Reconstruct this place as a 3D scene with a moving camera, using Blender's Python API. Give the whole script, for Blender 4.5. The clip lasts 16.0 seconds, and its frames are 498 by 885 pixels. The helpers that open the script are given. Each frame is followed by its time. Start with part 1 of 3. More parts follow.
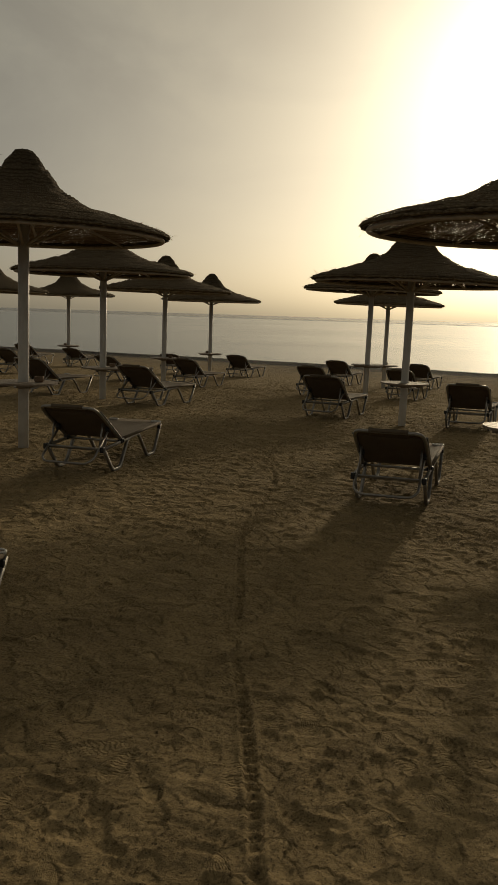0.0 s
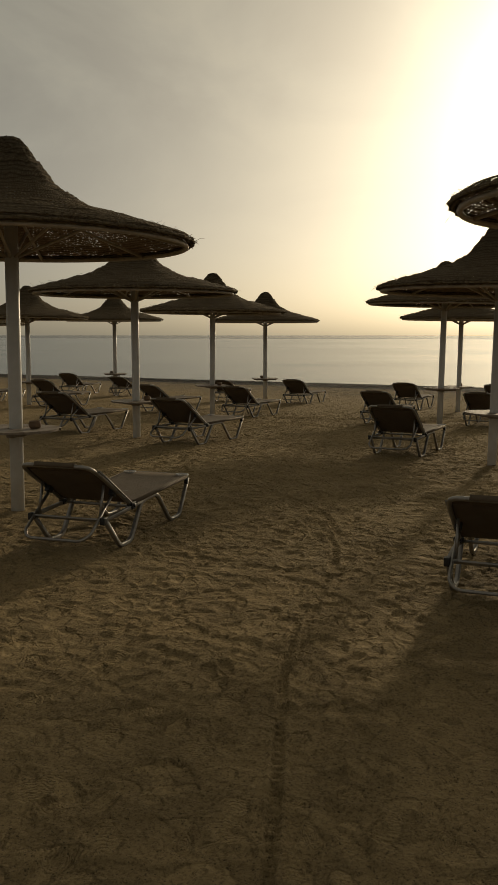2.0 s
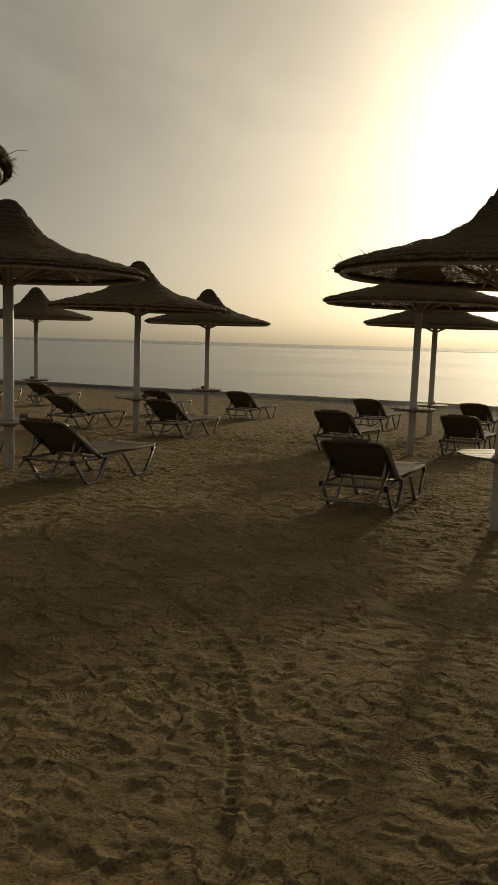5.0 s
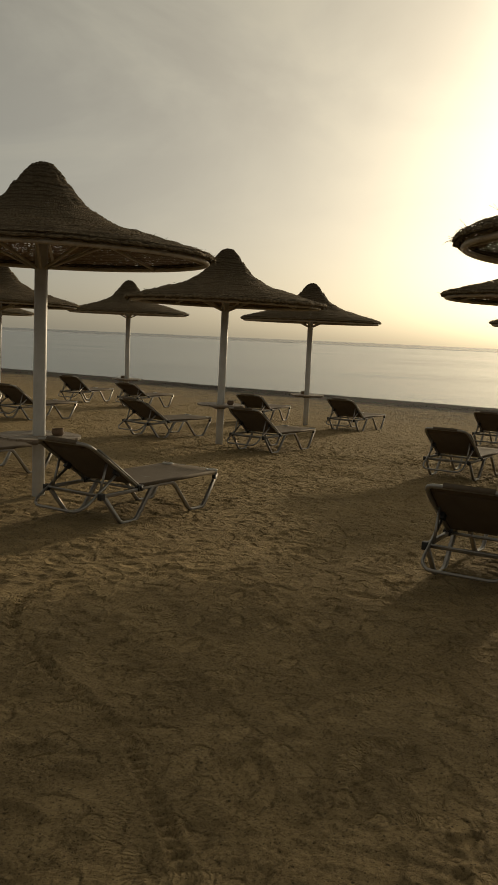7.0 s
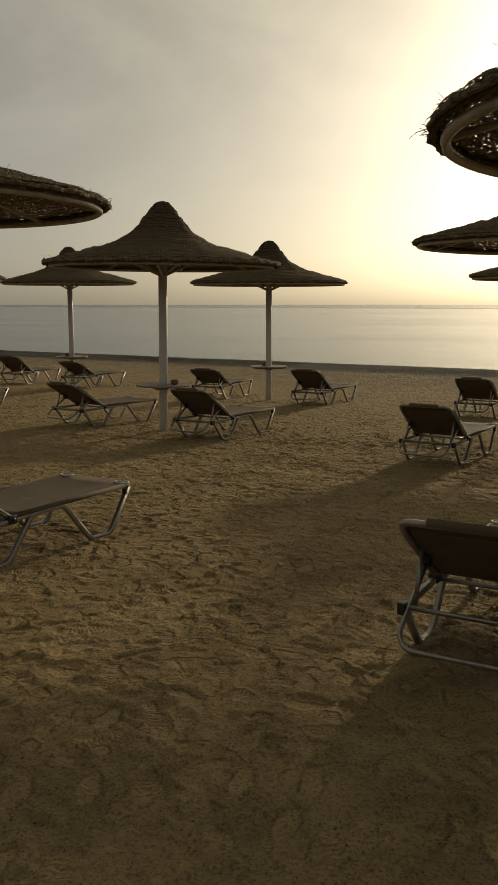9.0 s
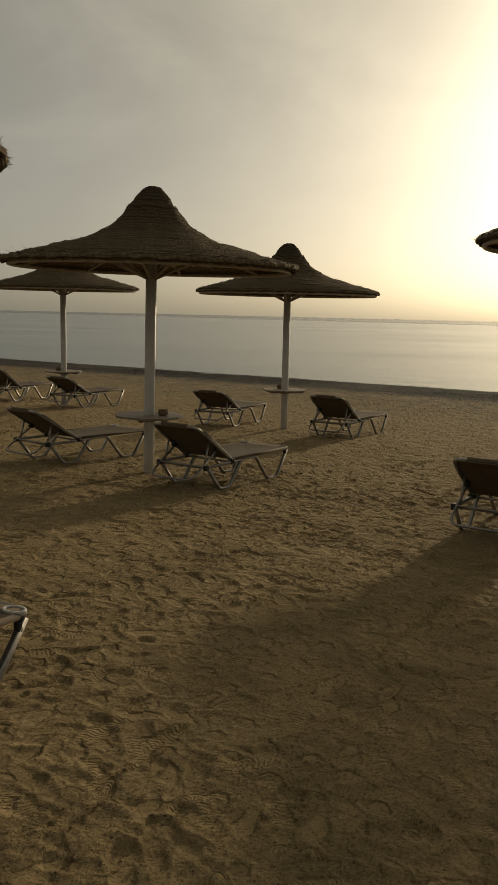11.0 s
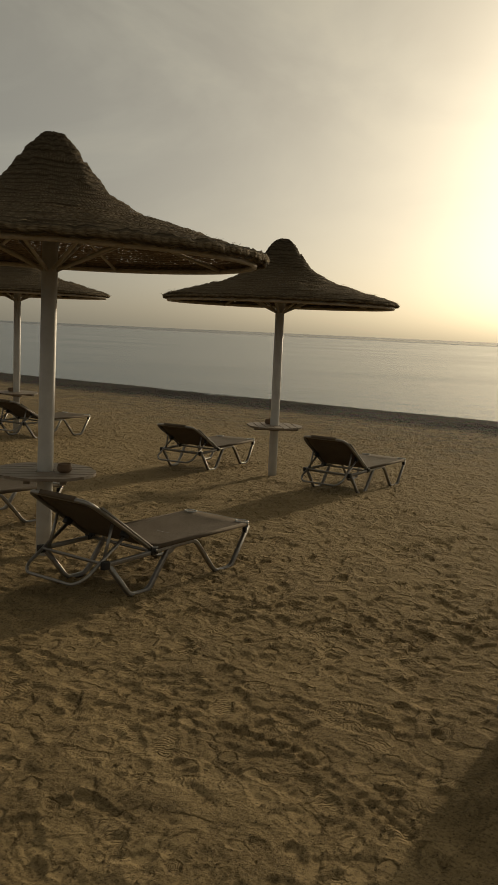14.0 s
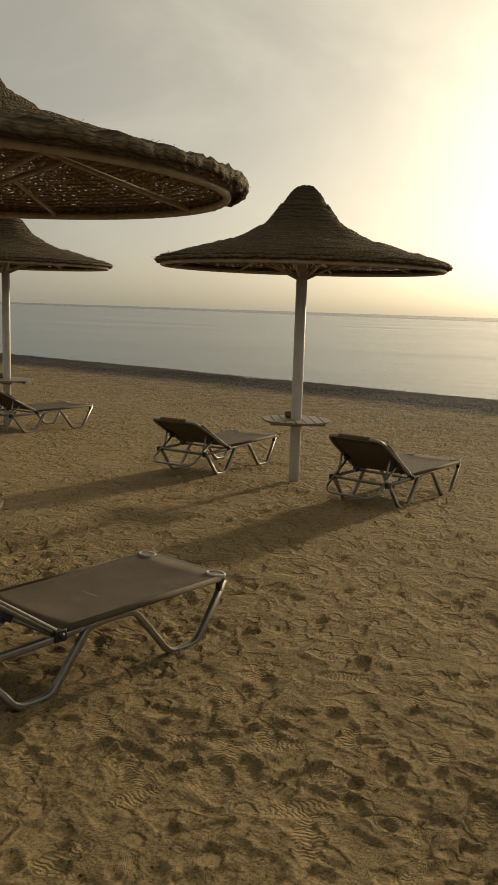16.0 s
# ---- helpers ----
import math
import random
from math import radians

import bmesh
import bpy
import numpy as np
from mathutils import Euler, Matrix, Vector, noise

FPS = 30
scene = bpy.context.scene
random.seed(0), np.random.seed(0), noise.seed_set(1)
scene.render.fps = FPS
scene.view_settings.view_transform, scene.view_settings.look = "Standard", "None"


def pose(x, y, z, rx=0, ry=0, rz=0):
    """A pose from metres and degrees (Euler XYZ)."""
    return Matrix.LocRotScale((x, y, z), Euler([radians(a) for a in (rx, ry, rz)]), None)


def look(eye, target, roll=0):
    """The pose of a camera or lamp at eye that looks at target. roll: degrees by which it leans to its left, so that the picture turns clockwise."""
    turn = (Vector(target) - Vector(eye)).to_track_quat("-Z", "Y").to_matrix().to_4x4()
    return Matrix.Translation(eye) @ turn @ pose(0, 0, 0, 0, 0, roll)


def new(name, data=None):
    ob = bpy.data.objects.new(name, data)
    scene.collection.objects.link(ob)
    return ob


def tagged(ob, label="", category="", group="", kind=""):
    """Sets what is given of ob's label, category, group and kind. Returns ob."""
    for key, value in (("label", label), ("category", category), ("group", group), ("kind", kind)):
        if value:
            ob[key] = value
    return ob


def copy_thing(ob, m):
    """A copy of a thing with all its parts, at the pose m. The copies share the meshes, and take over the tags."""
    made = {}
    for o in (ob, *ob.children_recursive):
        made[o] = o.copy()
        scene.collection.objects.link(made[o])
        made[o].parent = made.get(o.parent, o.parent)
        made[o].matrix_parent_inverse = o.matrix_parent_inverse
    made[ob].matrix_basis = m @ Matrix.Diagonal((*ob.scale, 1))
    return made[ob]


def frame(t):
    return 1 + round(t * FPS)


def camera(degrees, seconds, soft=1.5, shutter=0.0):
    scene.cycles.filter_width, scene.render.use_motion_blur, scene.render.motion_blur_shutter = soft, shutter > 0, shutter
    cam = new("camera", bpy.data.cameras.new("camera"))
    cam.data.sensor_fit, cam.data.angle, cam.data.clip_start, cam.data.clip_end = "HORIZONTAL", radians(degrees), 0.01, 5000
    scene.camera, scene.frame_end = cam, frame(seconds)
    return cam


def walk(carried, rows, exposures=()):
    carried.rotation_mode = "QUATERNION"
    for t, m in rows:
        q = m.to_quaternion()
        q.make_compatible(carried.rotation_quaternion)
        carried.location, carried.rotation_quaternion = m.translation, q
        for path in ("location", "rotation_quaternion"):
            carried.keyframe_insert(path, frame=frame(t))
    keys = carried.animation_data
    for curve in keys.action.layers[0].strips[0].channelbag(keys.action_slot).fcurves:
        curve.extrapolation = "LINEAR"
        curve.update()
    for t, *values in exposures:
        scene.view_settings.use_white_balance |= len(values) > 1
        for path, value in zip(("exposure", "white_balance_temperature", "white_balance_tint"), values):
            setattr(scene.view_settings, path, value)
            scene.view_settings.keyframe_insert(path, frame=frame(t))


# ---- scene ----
cam = camera(31.8, 16.0, soft=0.9)
PATH = [
    (0, (-0.015, 0.382, 1.488), (-0.012, 2.362, 1.199), 1.8),
    (0.5, (0.085, 0.84, 1.483), (0.079, 2.821, 1.209), 2.2),
    (1, (0.096, 1.385, 1.48), (0.015, 3.366, 1.221), 1.6),
    (1.5, (0.08, 1.88, 1.498), (0.034, 3.862, 1.231), 0.9),
    (2, (0.082, 2.482, 1.492), (-0.062, 4.462, 1.248), 0.0),
    (2.5, (0.052, 2.973, 1.488), (-0.064, 4.956, 1.263), 0.5),
    (3, (0.099, 3.514, 1.475), (-0.013, 5.5, 1.268), 0.3),
    (3.5, (0.085, 4.05, 1.465), (0.013, 6.037, 1.252), 1.1),
    (3.7, (0.122, 4.231, 1.46), (0.088, 6.218, 1.241), 1.3),
    (6, (0.482, 6.936, 1.428), (0.352, 8.918, 1.197), 2.4),
    (6.5, (0.546, 7.4, 1.449), (0.24, 9.363, 1.217), 2.6),
    (7, (0.519, 7.835, 1.467), (0.207, 9.796, 1.229), 2.5),
    (7.5, (0.587, 8.274, 1.477), (0.333, 10.244, 1.241), 1.6),
    (8, (0.619, 8.696, 1.469), (0.352, 10.664, 1.229), 2.2),
    (8.5, (0.641, 9.218, 1.468), (0.47, 11.183, 1.138), 0.6),
    (9, (0.62, 9.718, 1.477), (0.357, 11.676, 1.165), 0.0),
    (9.2, (0.595, 9.904, 1.466), (0.32, 11.859, 1.151), 0.8),
    (11.3, (0.457, 12.439, 1.503), (0.144, 14.393, 1.218), 1.3),
    (11.5, (0.454, 12.65, 1.505), (0.147, 14.606, 1.22), 1.2),
    (12, (0.469, 13.122, 1.505), (0.239, 15.088, 1.216), 1.8),
    (12.5, (0.475, 13.615, 1.53), (0.108, 15.561, 1.253), 2.0),
    (13, (0.499, 14.141, 1.53), (0.121, 16.091, 1.293), 2.5),
    (13.5, (0.579, 14.687, 1.521), (0.198, 16.636, 1.284), 2.3),
    (14, (0.566, 15.226, 1.491), (0.19, 17.174, 1.239), 2.6),
    (14.5, (0.626, 15.722, 1.487), (0.257, 17.67, 1.222), 1.7),
    (15, (0.6, 16.277, 1.47), (0.115, 18.201, 1.218), 1.2),
    (15.5, (0.558, 16.782, 1.446), (0.061, 18.704, 1.207), 1.7),
    (16, (0.549, 17.355, 1.418), (0.054, 19.269, 1.118), 1.9),
]
EXPOSURES = ((0, -1.2), (1.5, -0.84), (3.5, -1.14), (6, -0.75), (6.7, -0.57), (9, -0.57), (11.5, -0.67), (12.5, -0.63), (14, -0.68), (15, -0.44), (16, -0.12))
walk(cam, [(t, look(eye, target, roll)) for t, eye, target, roll in PATH], EXPOSURES)

# light: a hazy low sun ahead to the right, over the sea
SUN_AZ, SUN_EL = radians(19.5), radians(14.0)
SUN_DIR = Vector((math.sin(SUN_AZ) * math.cos(SUN_EL), math.cos(SUN_AZ) * math.cos(SUN_EL), math.sin(SUN_EL)))


class Nodes:
    """Small helper to write node trees."""

    def __init__(self, tree):
        self.tree = tree
        tree.nodes.clear()

    def add(self, kind, inputs=None, **settings):
        n = self.tree.nodes.new(kind)
        for key, value in settings.items():
            setattr(n, key, value)
        for key, value in (inputs or {}).items():
            if isinstance(value, bpy.types.NodeSocket):
                self.tree.links.new(value, n.inputs[key])
            else:
                n.inputs[key].default_value = value
        return n

    def math(self, op, a, b=0.0, clamp=False):
        return self.add("ShaderNodeMath", {0: a, 1: b}, operation=op, use_clamp=clamp).outputs[0]

    def mix(self, fac, a, b, blend="MIX"):
        n = self.add("ShaderNodeMix", data_type="RGBA", blend_type=blend)
        for i, value in ((0, fac), (6, a), (7, b)):
            if isinstance(value, bpy.types.NodeSocket):
                self.tree.links.new(value, n.inputs[i])
            else:
                n.inputs[i].default_value = value
        return n.outputs[2]

    def ramp(self, fac, stops):
        n = self.add("ShaderNodeValToRGB", {"Fac": fac})
        els = n.color_ramp.elements
        while len(els) < len(stops):
            els.new(0.5)
        for e, (p, c) in zip(els, stops):
            e.position, e.color = p, (*c, 1)
        return n.outputs["Color"]

    def noise(self, vec, scale, detail=4, rough=0.55, distortion=0.0):
        return self.add("ShaderNodeTexNoise", {"Vector": vec, "Scale": scale, "Detail": detail, "Roughness": rough, "Distortion": distortion}).outputs["Fac"]


def make_world():
    world = bpy.data.worlds.new("hazy_sky")
    scene.world = world
    world.use_nodes = True
    n = Nodes(world.node_tree)
    way = n.add("ShaderNodeTexCoord").outputs["Generated"]
    sky = n.add("ShaderNodeTexSky", sky_type="NISHITA", sun_disc=False, sun_elevation=SUN_EL, sun_rotation=SUN_AZ, dust_density=3.0, air_density=0.35)
    # haze: brightest round the sun, falling away from it
    cos = n.add("ShaderNodeVectorMath", {0: way, 1: tuple(SUN_DIR)}, operation="DOT_PRODUCT").outputs["Value"]
    angle = n.math("ARCCOSINE", n.math("MINIMUM", cos, 0.99999))
    part = n.math("DIVIDE", angle, math.pi)
    haze = n.ramp(part, HAZE)
    glow = n.math("MULTIPLY", n.math("EXPONENT", n.math("MULTIPLY", angle, -1 / radians(GLOW_WIDTH))), GLOW)
    halo = n.mix(1.0, GLOW_TINT, glow, "MULTIPLY")
    flat = n.add("ShaderNodeMapping", {"Vector": way, "Scale": (1.2, 1.2, 3.2), "Rotation": (0.12, 0.05, 0.3)}).outputs[0]
    cloud = n.noise(flat, 2.0, 6, 0.55, 0.8)
    veil = n.ramp(cloud, [(0.40, (0.80, 0.79, 0.79)), (0.5, (0.96, 0.96, 0.96)), (0.60, (1.18, 1.16, 1.12))])
    low = n.add("ShaderNodeSeparateXYZ", {"Vector": way}).outputs["Z"]
    hazy = n.mix(n.math("MULTIPLY", low, 3.2, True), (0.62, 0.64, 0.69, 1), veil)
    total = n.mix(1.0, n.mix(1.0, haze, hazy, "MULTIPLY"), halo, "ADD")
    dusty = n.mix(1.0, sky.outputs[0], (1.01, 0.96, 0.765, 1), "MULTIPLY")
    air = n.add("ShaderNodeBackground", {"Color": dusty, "Strength": 0.05})
    mist = n.add("ShaderNodeBackground", {"Color": total, "Strength": 1.0})
    both = n.add("ShaderNodeAddShader", {0: air.outputs[0], 1: mist.outputs[0]})
    n.add("ShaderNodeOutputWorld", {"Surface": both.outputs[0]})


HAZE = [(0.0, (0.40, 0.362, 0.255)), (0.14, (0.395, 0.360, 0.258)), (0.25, (0.385, 0.356, 0.262)), (0.42, (0.355, 0.322, 0.24)), (1.0, (0.30, 0.268, 0.20))]
GLOW, GLOW_WIDTH, GLOW_TINT = 16.0, 2.5, (1.0, 0.96, 0.76, 1)
make_world()
sun = new("sun", bpy.data.lights.new("sun", "SUN"))
sun.data.energy, sun.data.angle, sun.data.color = 2.7, radians(2.2), (1.0, 0.81, 0.53)
sun.matrix_world = look(SUN_DIR * 30, (0, 0, 0))


# materials
def material(name, build):
    m = bpy.data.materials.new(name)
    m.use_nodes = True
    n = Nodes(m.node_tree)
    out = n.add("ShaderNodeOutputMaterial")
    m.node_tree.links.new(build(n), out.inputs["Surface"])
    return m


def spot(n):
    return n.add("ShaderNodeTexCoord").outputs["Object"]


def world_spot(n):
    return n.add("ShaderNodeNewGeometry").outputs["Position"]


def bump(n, height, strength, distance):
    return n.add("ShaderNodeBump", {"Height": height, "Strength": strength, "Distance": distance}).outputs[0]


def principled(n, **inputs):
    return n.add("ShaderNodeBsdfPrincipled", {k.replace("_", " "): v for k, v in inputs.items()}).outputs[0]


def build_sand(n):
    p = world_spot(n)
    broad = n.noise(p, 0.5, 4)
    mid = n.noise(p, 6.0, 6, 0.65)
    grain = n.noise(p, 210.0, 3, 0.7)
    base = n.ramp(broad, [(0.3, (0.312, 0.229, 0.110)), (0.5, (0.346, 0.254, 0.123)), (0.7, (0.370, 0.267, 0.128))])
    base = n.mix(n.math("MULTIPLY", mid, 0.45), base, (0.18, 0.134, 0.074, 1))
    base = n.mix(n.math("MULTIPLY", grain, 0.4), base, (0.37, 0.281, 0.156, 1))
    moist = n.add("ShaderNodeMapRange", {"Value": n.noise(p, 75.0, 4, 0.7), "From Min": 0.48, "From Max": 0.66}).outputs[0]
    base = n.mix(n.math("MULTIPLY", moist, 0.72), base, (0.10, 0.068, 0.036, 1))
    pale = n.add("ShaderNodeMapRange", {"Value": n.noise(p, 31.0, 5, 0.7), "From Min": 0.52, "From Max": 0.68}).outputs[0]
    base = n.mix(n.math("MULTIPLY", pale, 0.45), base, (0.41, 0.315, 0.17, 1))
    specks = n.add("ShaderNodeTexVoronoi", {"Vector": p, "Scale": 55.0}).outputs["Distance"]
    base = n.mix(n.math("MULTIPLY", n.math("LESS_THAN", specks, 0.17), 0.6), base, (0.05, 0.04, 0.03, 1))
    bits = n.add("ShaderNodeTexVoronoi", {"Vector": p, "Scale": 17.0}).outputs["Distance"]
    base = n.mix(n.math("MULTIPLY", n.math("LESS_THAN", bits, 0.085), 0.7), base, (0.045, 0.035, 0.025, 1))
    # wet, weed-strewn gravel along the water's edge
    xyz = n.add("ShaderNodeSeparateXYZ", {"Vector": p})
    px, py = xyz.outputs["X"], xyz.outputs["Y"]
    sea = n.math("ADD", n.math("MULTIPLY", px, SEA_N[0]), n.math("MULTIPLY", py, SEA_N[1]))
    ragged = n.math("ADD", sea, n.math("MULTIPLY", n.math("SUBTRACT", n.noise(p, 0.9, 6, 0.65), 0.5), 3.0))
    wet = n.add("ShaderNodeMapRange", {"Value": ragged, "From Min": SHORE - 4.3, "From Max": SHORE - 2.9}).outputs[0]
    pebbly = n.add("ShaderNodeMapRange", {"Value": ragged, "From Min": SHORE - 12.0, "From Max": SHORE - 4.5}).outputs[0]
    stones = n.add("ShaderNodeTexVoronoi", {"Vector": p, "Scale": 14.0}).outputs["Color"]
    grey = n.mix(1.0, (0.10, 0.088, 0.072, 1), stones, "MULTIPLY")
    strewn = n.add("ShaderNodeMapRange", {"Value": n.noise(p, 2.8, 6, 0.7), "From Min": 0.42, "From Max": 0.6, "To Min": 0.25, "To Max": 0.85}).outputs[0]
    base = n.mix(n.math("MULTIPLY", pebbly, strewn), base, n.mix(0.5, grey, (0.13, 0.108, 0.082, 1)))
    base = n.mix(wet, base, n.mix(0.55, (0.016, 0.015, 0.013, 1), grey))
    # pressed soles, the later ones over the earlier: a flat bed, a sharp wall, a pushed-up lip, some with tread
    grit = n.add("ShaderNodeTexNoise", {"Vector": p, "Scale": 22.0, "Detail": 5.0, "Roughness": 0.65})
    stray = n.add("ShaderNodeVectorMath", {0: grit.outputs["Color"], 1: (0.5, 0.5, 0.5)}, operation="SUBTRACT").outputs[0]
    frayed = n.add("ShaderNodeVectorMath", {0: p, 1: n.add("ShaderNodeVectorMath", {0: stray, "Scale": 0.034}, operation="SCALE").outputs[0]}, operation="ADD").outputs[0]

    def pressed(h, turn, shift, wide, long, share, depth, half_w, half_l):
        q = n.add("ShaderNodeMapping", {"Vector": frayed, "Location": (*shift, 0), "Rotation": (0, 0, turn)}).outputs[0]
        q = n.add("ShaderNodeMapping", {"Vector": q, "Scale": (1 / wide, 1 / long, 1)}).outputs[0]
        cell = n.add("ShaderNodeTexVoronoi", {"Vector": q, "Scale": 1.0, "Randomness": 0.45}, voronoi_dimensions="2D")
        pick = n.add("ShaderNodeSeparateColor", {"Color": cell.outputs["Color"]}).outputs
        gap = n.add("ShaderNodeVectorMath", {0: q, 1: cell.outputs["Position"]}, operation="SUBTRACT").outputs[0]
        gap = n.add("ShaderNodeSeparateXYZ", {"Vector": gap}).outputs
        gx, gy = n.math("MULTIPLY", gap[0], wide), n.math("MULTIPLY", gap[1], long)
        angle = n.math("MULTIPLY", n.math("SUBTRACT", pick[0], 0.5), 0.8)
        c, s = n.math("COSINE", angle), n.math("SINE", angle)
        x = n.math("SUBTRACT", n.math("MULTIPLY", gx, c), n.math("MULTIPLY", gy, s))
        y = n.math("ADD", n.math("MULTIPLY", gx, s), n.math("MULTIPLY", gy, c))
        waist = n.math("ADD", half_w, n.math("MULTIPLY", n.math("COSINE", n.math("ADD", n.math("MULTIPLY", y, 4.6 / half_l), 0.9)), half_w * 0.17))
        size = n.math("ADD", 0.72, n.math("MULTIPLY", pick[2], 0.4))
        ax = n.math("POWER", n.math("DIVIDE", n.math("ABSOLUTE", x), n.math("MULTIPLY", waist, size)), 2.7)
        ay = n.math("POWER", n.math("DIVIDE", n.math("ABSOLUTE", y), n.math("MULTIPLY", size, half_l)), 2.7)
        rim = n.math("POWER", n.math("ADD", ax, ay), 0.37)
        on = n.math("LESS_THAN", pick[1], share)
        inside = n.add("ShaderNodeMapRange", {"Value": rim, "From Min": 0.62, "From Max": 1.02, "To Min": 1.0, "To Max": 0.0}, interpolation_type="SMOOTHSTEP").outputs[0]
        inside = n.math("MULTIPLY", inside, on)
        off = n.math("DIVIDE", n.math("SUBTRACT", rim, 1.14), 0.16)
        lip = n.math("MULTIPLY", n.math("EXPONENT", n.math("MULTIPLY", n.math("MULTIPLY", off, off), -1.0)), on)
        deep = n.math("MULTIPLY", n.math("ADD", 0.45, n.math("MULTIPLY", pick[0], 0.75)), -depth)
        bars = n.math("SINE", n.math("ADD", n.math("MULTIPLY", y, 330.0), n.math("MULTIPLY", n.math("SINE", n.math("MULTIPLY", x, 110.0)), 1.6)))
        rings = n.math("SINE", n.math("MULTIPLY", rim, 36.0))
        fine = n.math("MULTIPLY", n.math("SINE", n.math("MULTIPLY", n.math("ADD", x, y), 620.0)), n.math("SINE", n.math("MULTIPLY", n.math("SUBTRACT", x, y), 620.0)))
        worn = n.math("LESS_THAN", pick[2], 0.3)
        kind = n.math("ADD", n.math("MULTIPLY", n.math("GREATER_THAN", pick[2], 0.72), bars), n.math("MULTIPLY", n.math("LESS_THAN", pick[2], 0.14), rings))
        kind = n.math("ADD", kind, n.math("MULTIPLY", n.math("MULTIPLY", n.math("SUBTRACT", 1.0, worn), n.math("LESS_THAN", pick[2], 0.5)), n.math("MULTIPLY", fine, 0.45)))
        bed = n.math("ADD", n.math("ADD", deep, n.math("MULTIPLY", kind, 0.0021)), n.math("MULTIPLY", y, 0.03))
        flat = n.math("MULTIPLY", inside, n.math("SUBTRACT", bed, n.math("MULTIPLY", h, 0.55)))
        return n.math("ADD", n.math("ADD", h, flat), n.math("MULTIPLY", n.math("MULTIPLY", lip, grit.outputs["Fac"]), depth * 0.45))

    crumbly = n.add("ShaderNodeMapRange", {"Value": n.noise(p, 2.6, 3), "From Min": 0.38, "From Max": 0.62, "To Min": 0.45, "To Max": 1.3}).outputs[0]
    scuff = n.math("ABSOLUTE", n.math("SUBTRACT", n.noise(p, 9.0, 6, 0.6, 0.7), 0.5))
    clod = n.math("ADD", n.math("MULTIPLY", grit.outputs["Fac"], 0.018), n.math("MULTIPLY", n.noise(p, 85.0, 5, 0.75), 0.011))
    h = n.math("SUBTRACT", n.math("MULTIPLY", clod, crumbly), n.math("MULTIPLY", scuff, 0.03))
    for turn, shift, share, depth, half_w, half_l in (
            (1.25, (0.3, 0.7), 0.6, 0.009, 0.050, 0.125), (-0.55, (0.11, 0.05), 0.6, 0.010, 0.047, 0.120), (2.3, (0.83, 0.37), 0.5, 0.011, 0.040, 0.055),
            (0.15, (0.52, 0.21), 0.5, 0.010, 0.050, 0.130), (-0.2, (0.05, 0.93), 0.45, 0.011, 0.048, 0.125)):
        h = pressed(h, turn, shift, half_w * 4.6, half_l * 3.1, share, depth, half_w, half_l)
    h = n.math("ADD", h, n.math("MULTIPLY", n.math("MULTIPLY", grain, crumbly), 0.0032))
    return principled(n, Base_Color=base, Roughness=0.95, Specular_IOR_Level=0.12, Normal=bump(n, h, 1.0, 1.25))


def build_water(n, ripple, tint, ior, sheen):
    p = world_spot(n)
    long = n.add("ShaderNodeMapping", {"Vector": p, "Scale": (1.0, 2.2, 1.0), "Rotation": (0, 0, radians(24))}).outputs[0]
    calm = n.noise(long, 0.03, 3, 0.5)
    h = n.math("ADD", n.noise(long, 0.35, 6, 0.6), n.math("MULTIPLY", n.noise(long, 2.6, 5, 0.6), 0.25))
    h = n.math("MULTIPLY", h, n.math("ADD", 0.4, n.math("MULTIPLY", calm, 1.2)))
    rough = n.math("ADD", 0.16, n.math("MULTIPLY", calm, 0.1))
    return principled(n, Base_Color=tint, Roughness=rough, IOR=ior, Specular_Tint=sheen, Normal=bump(n, h, 1.0, ripple))


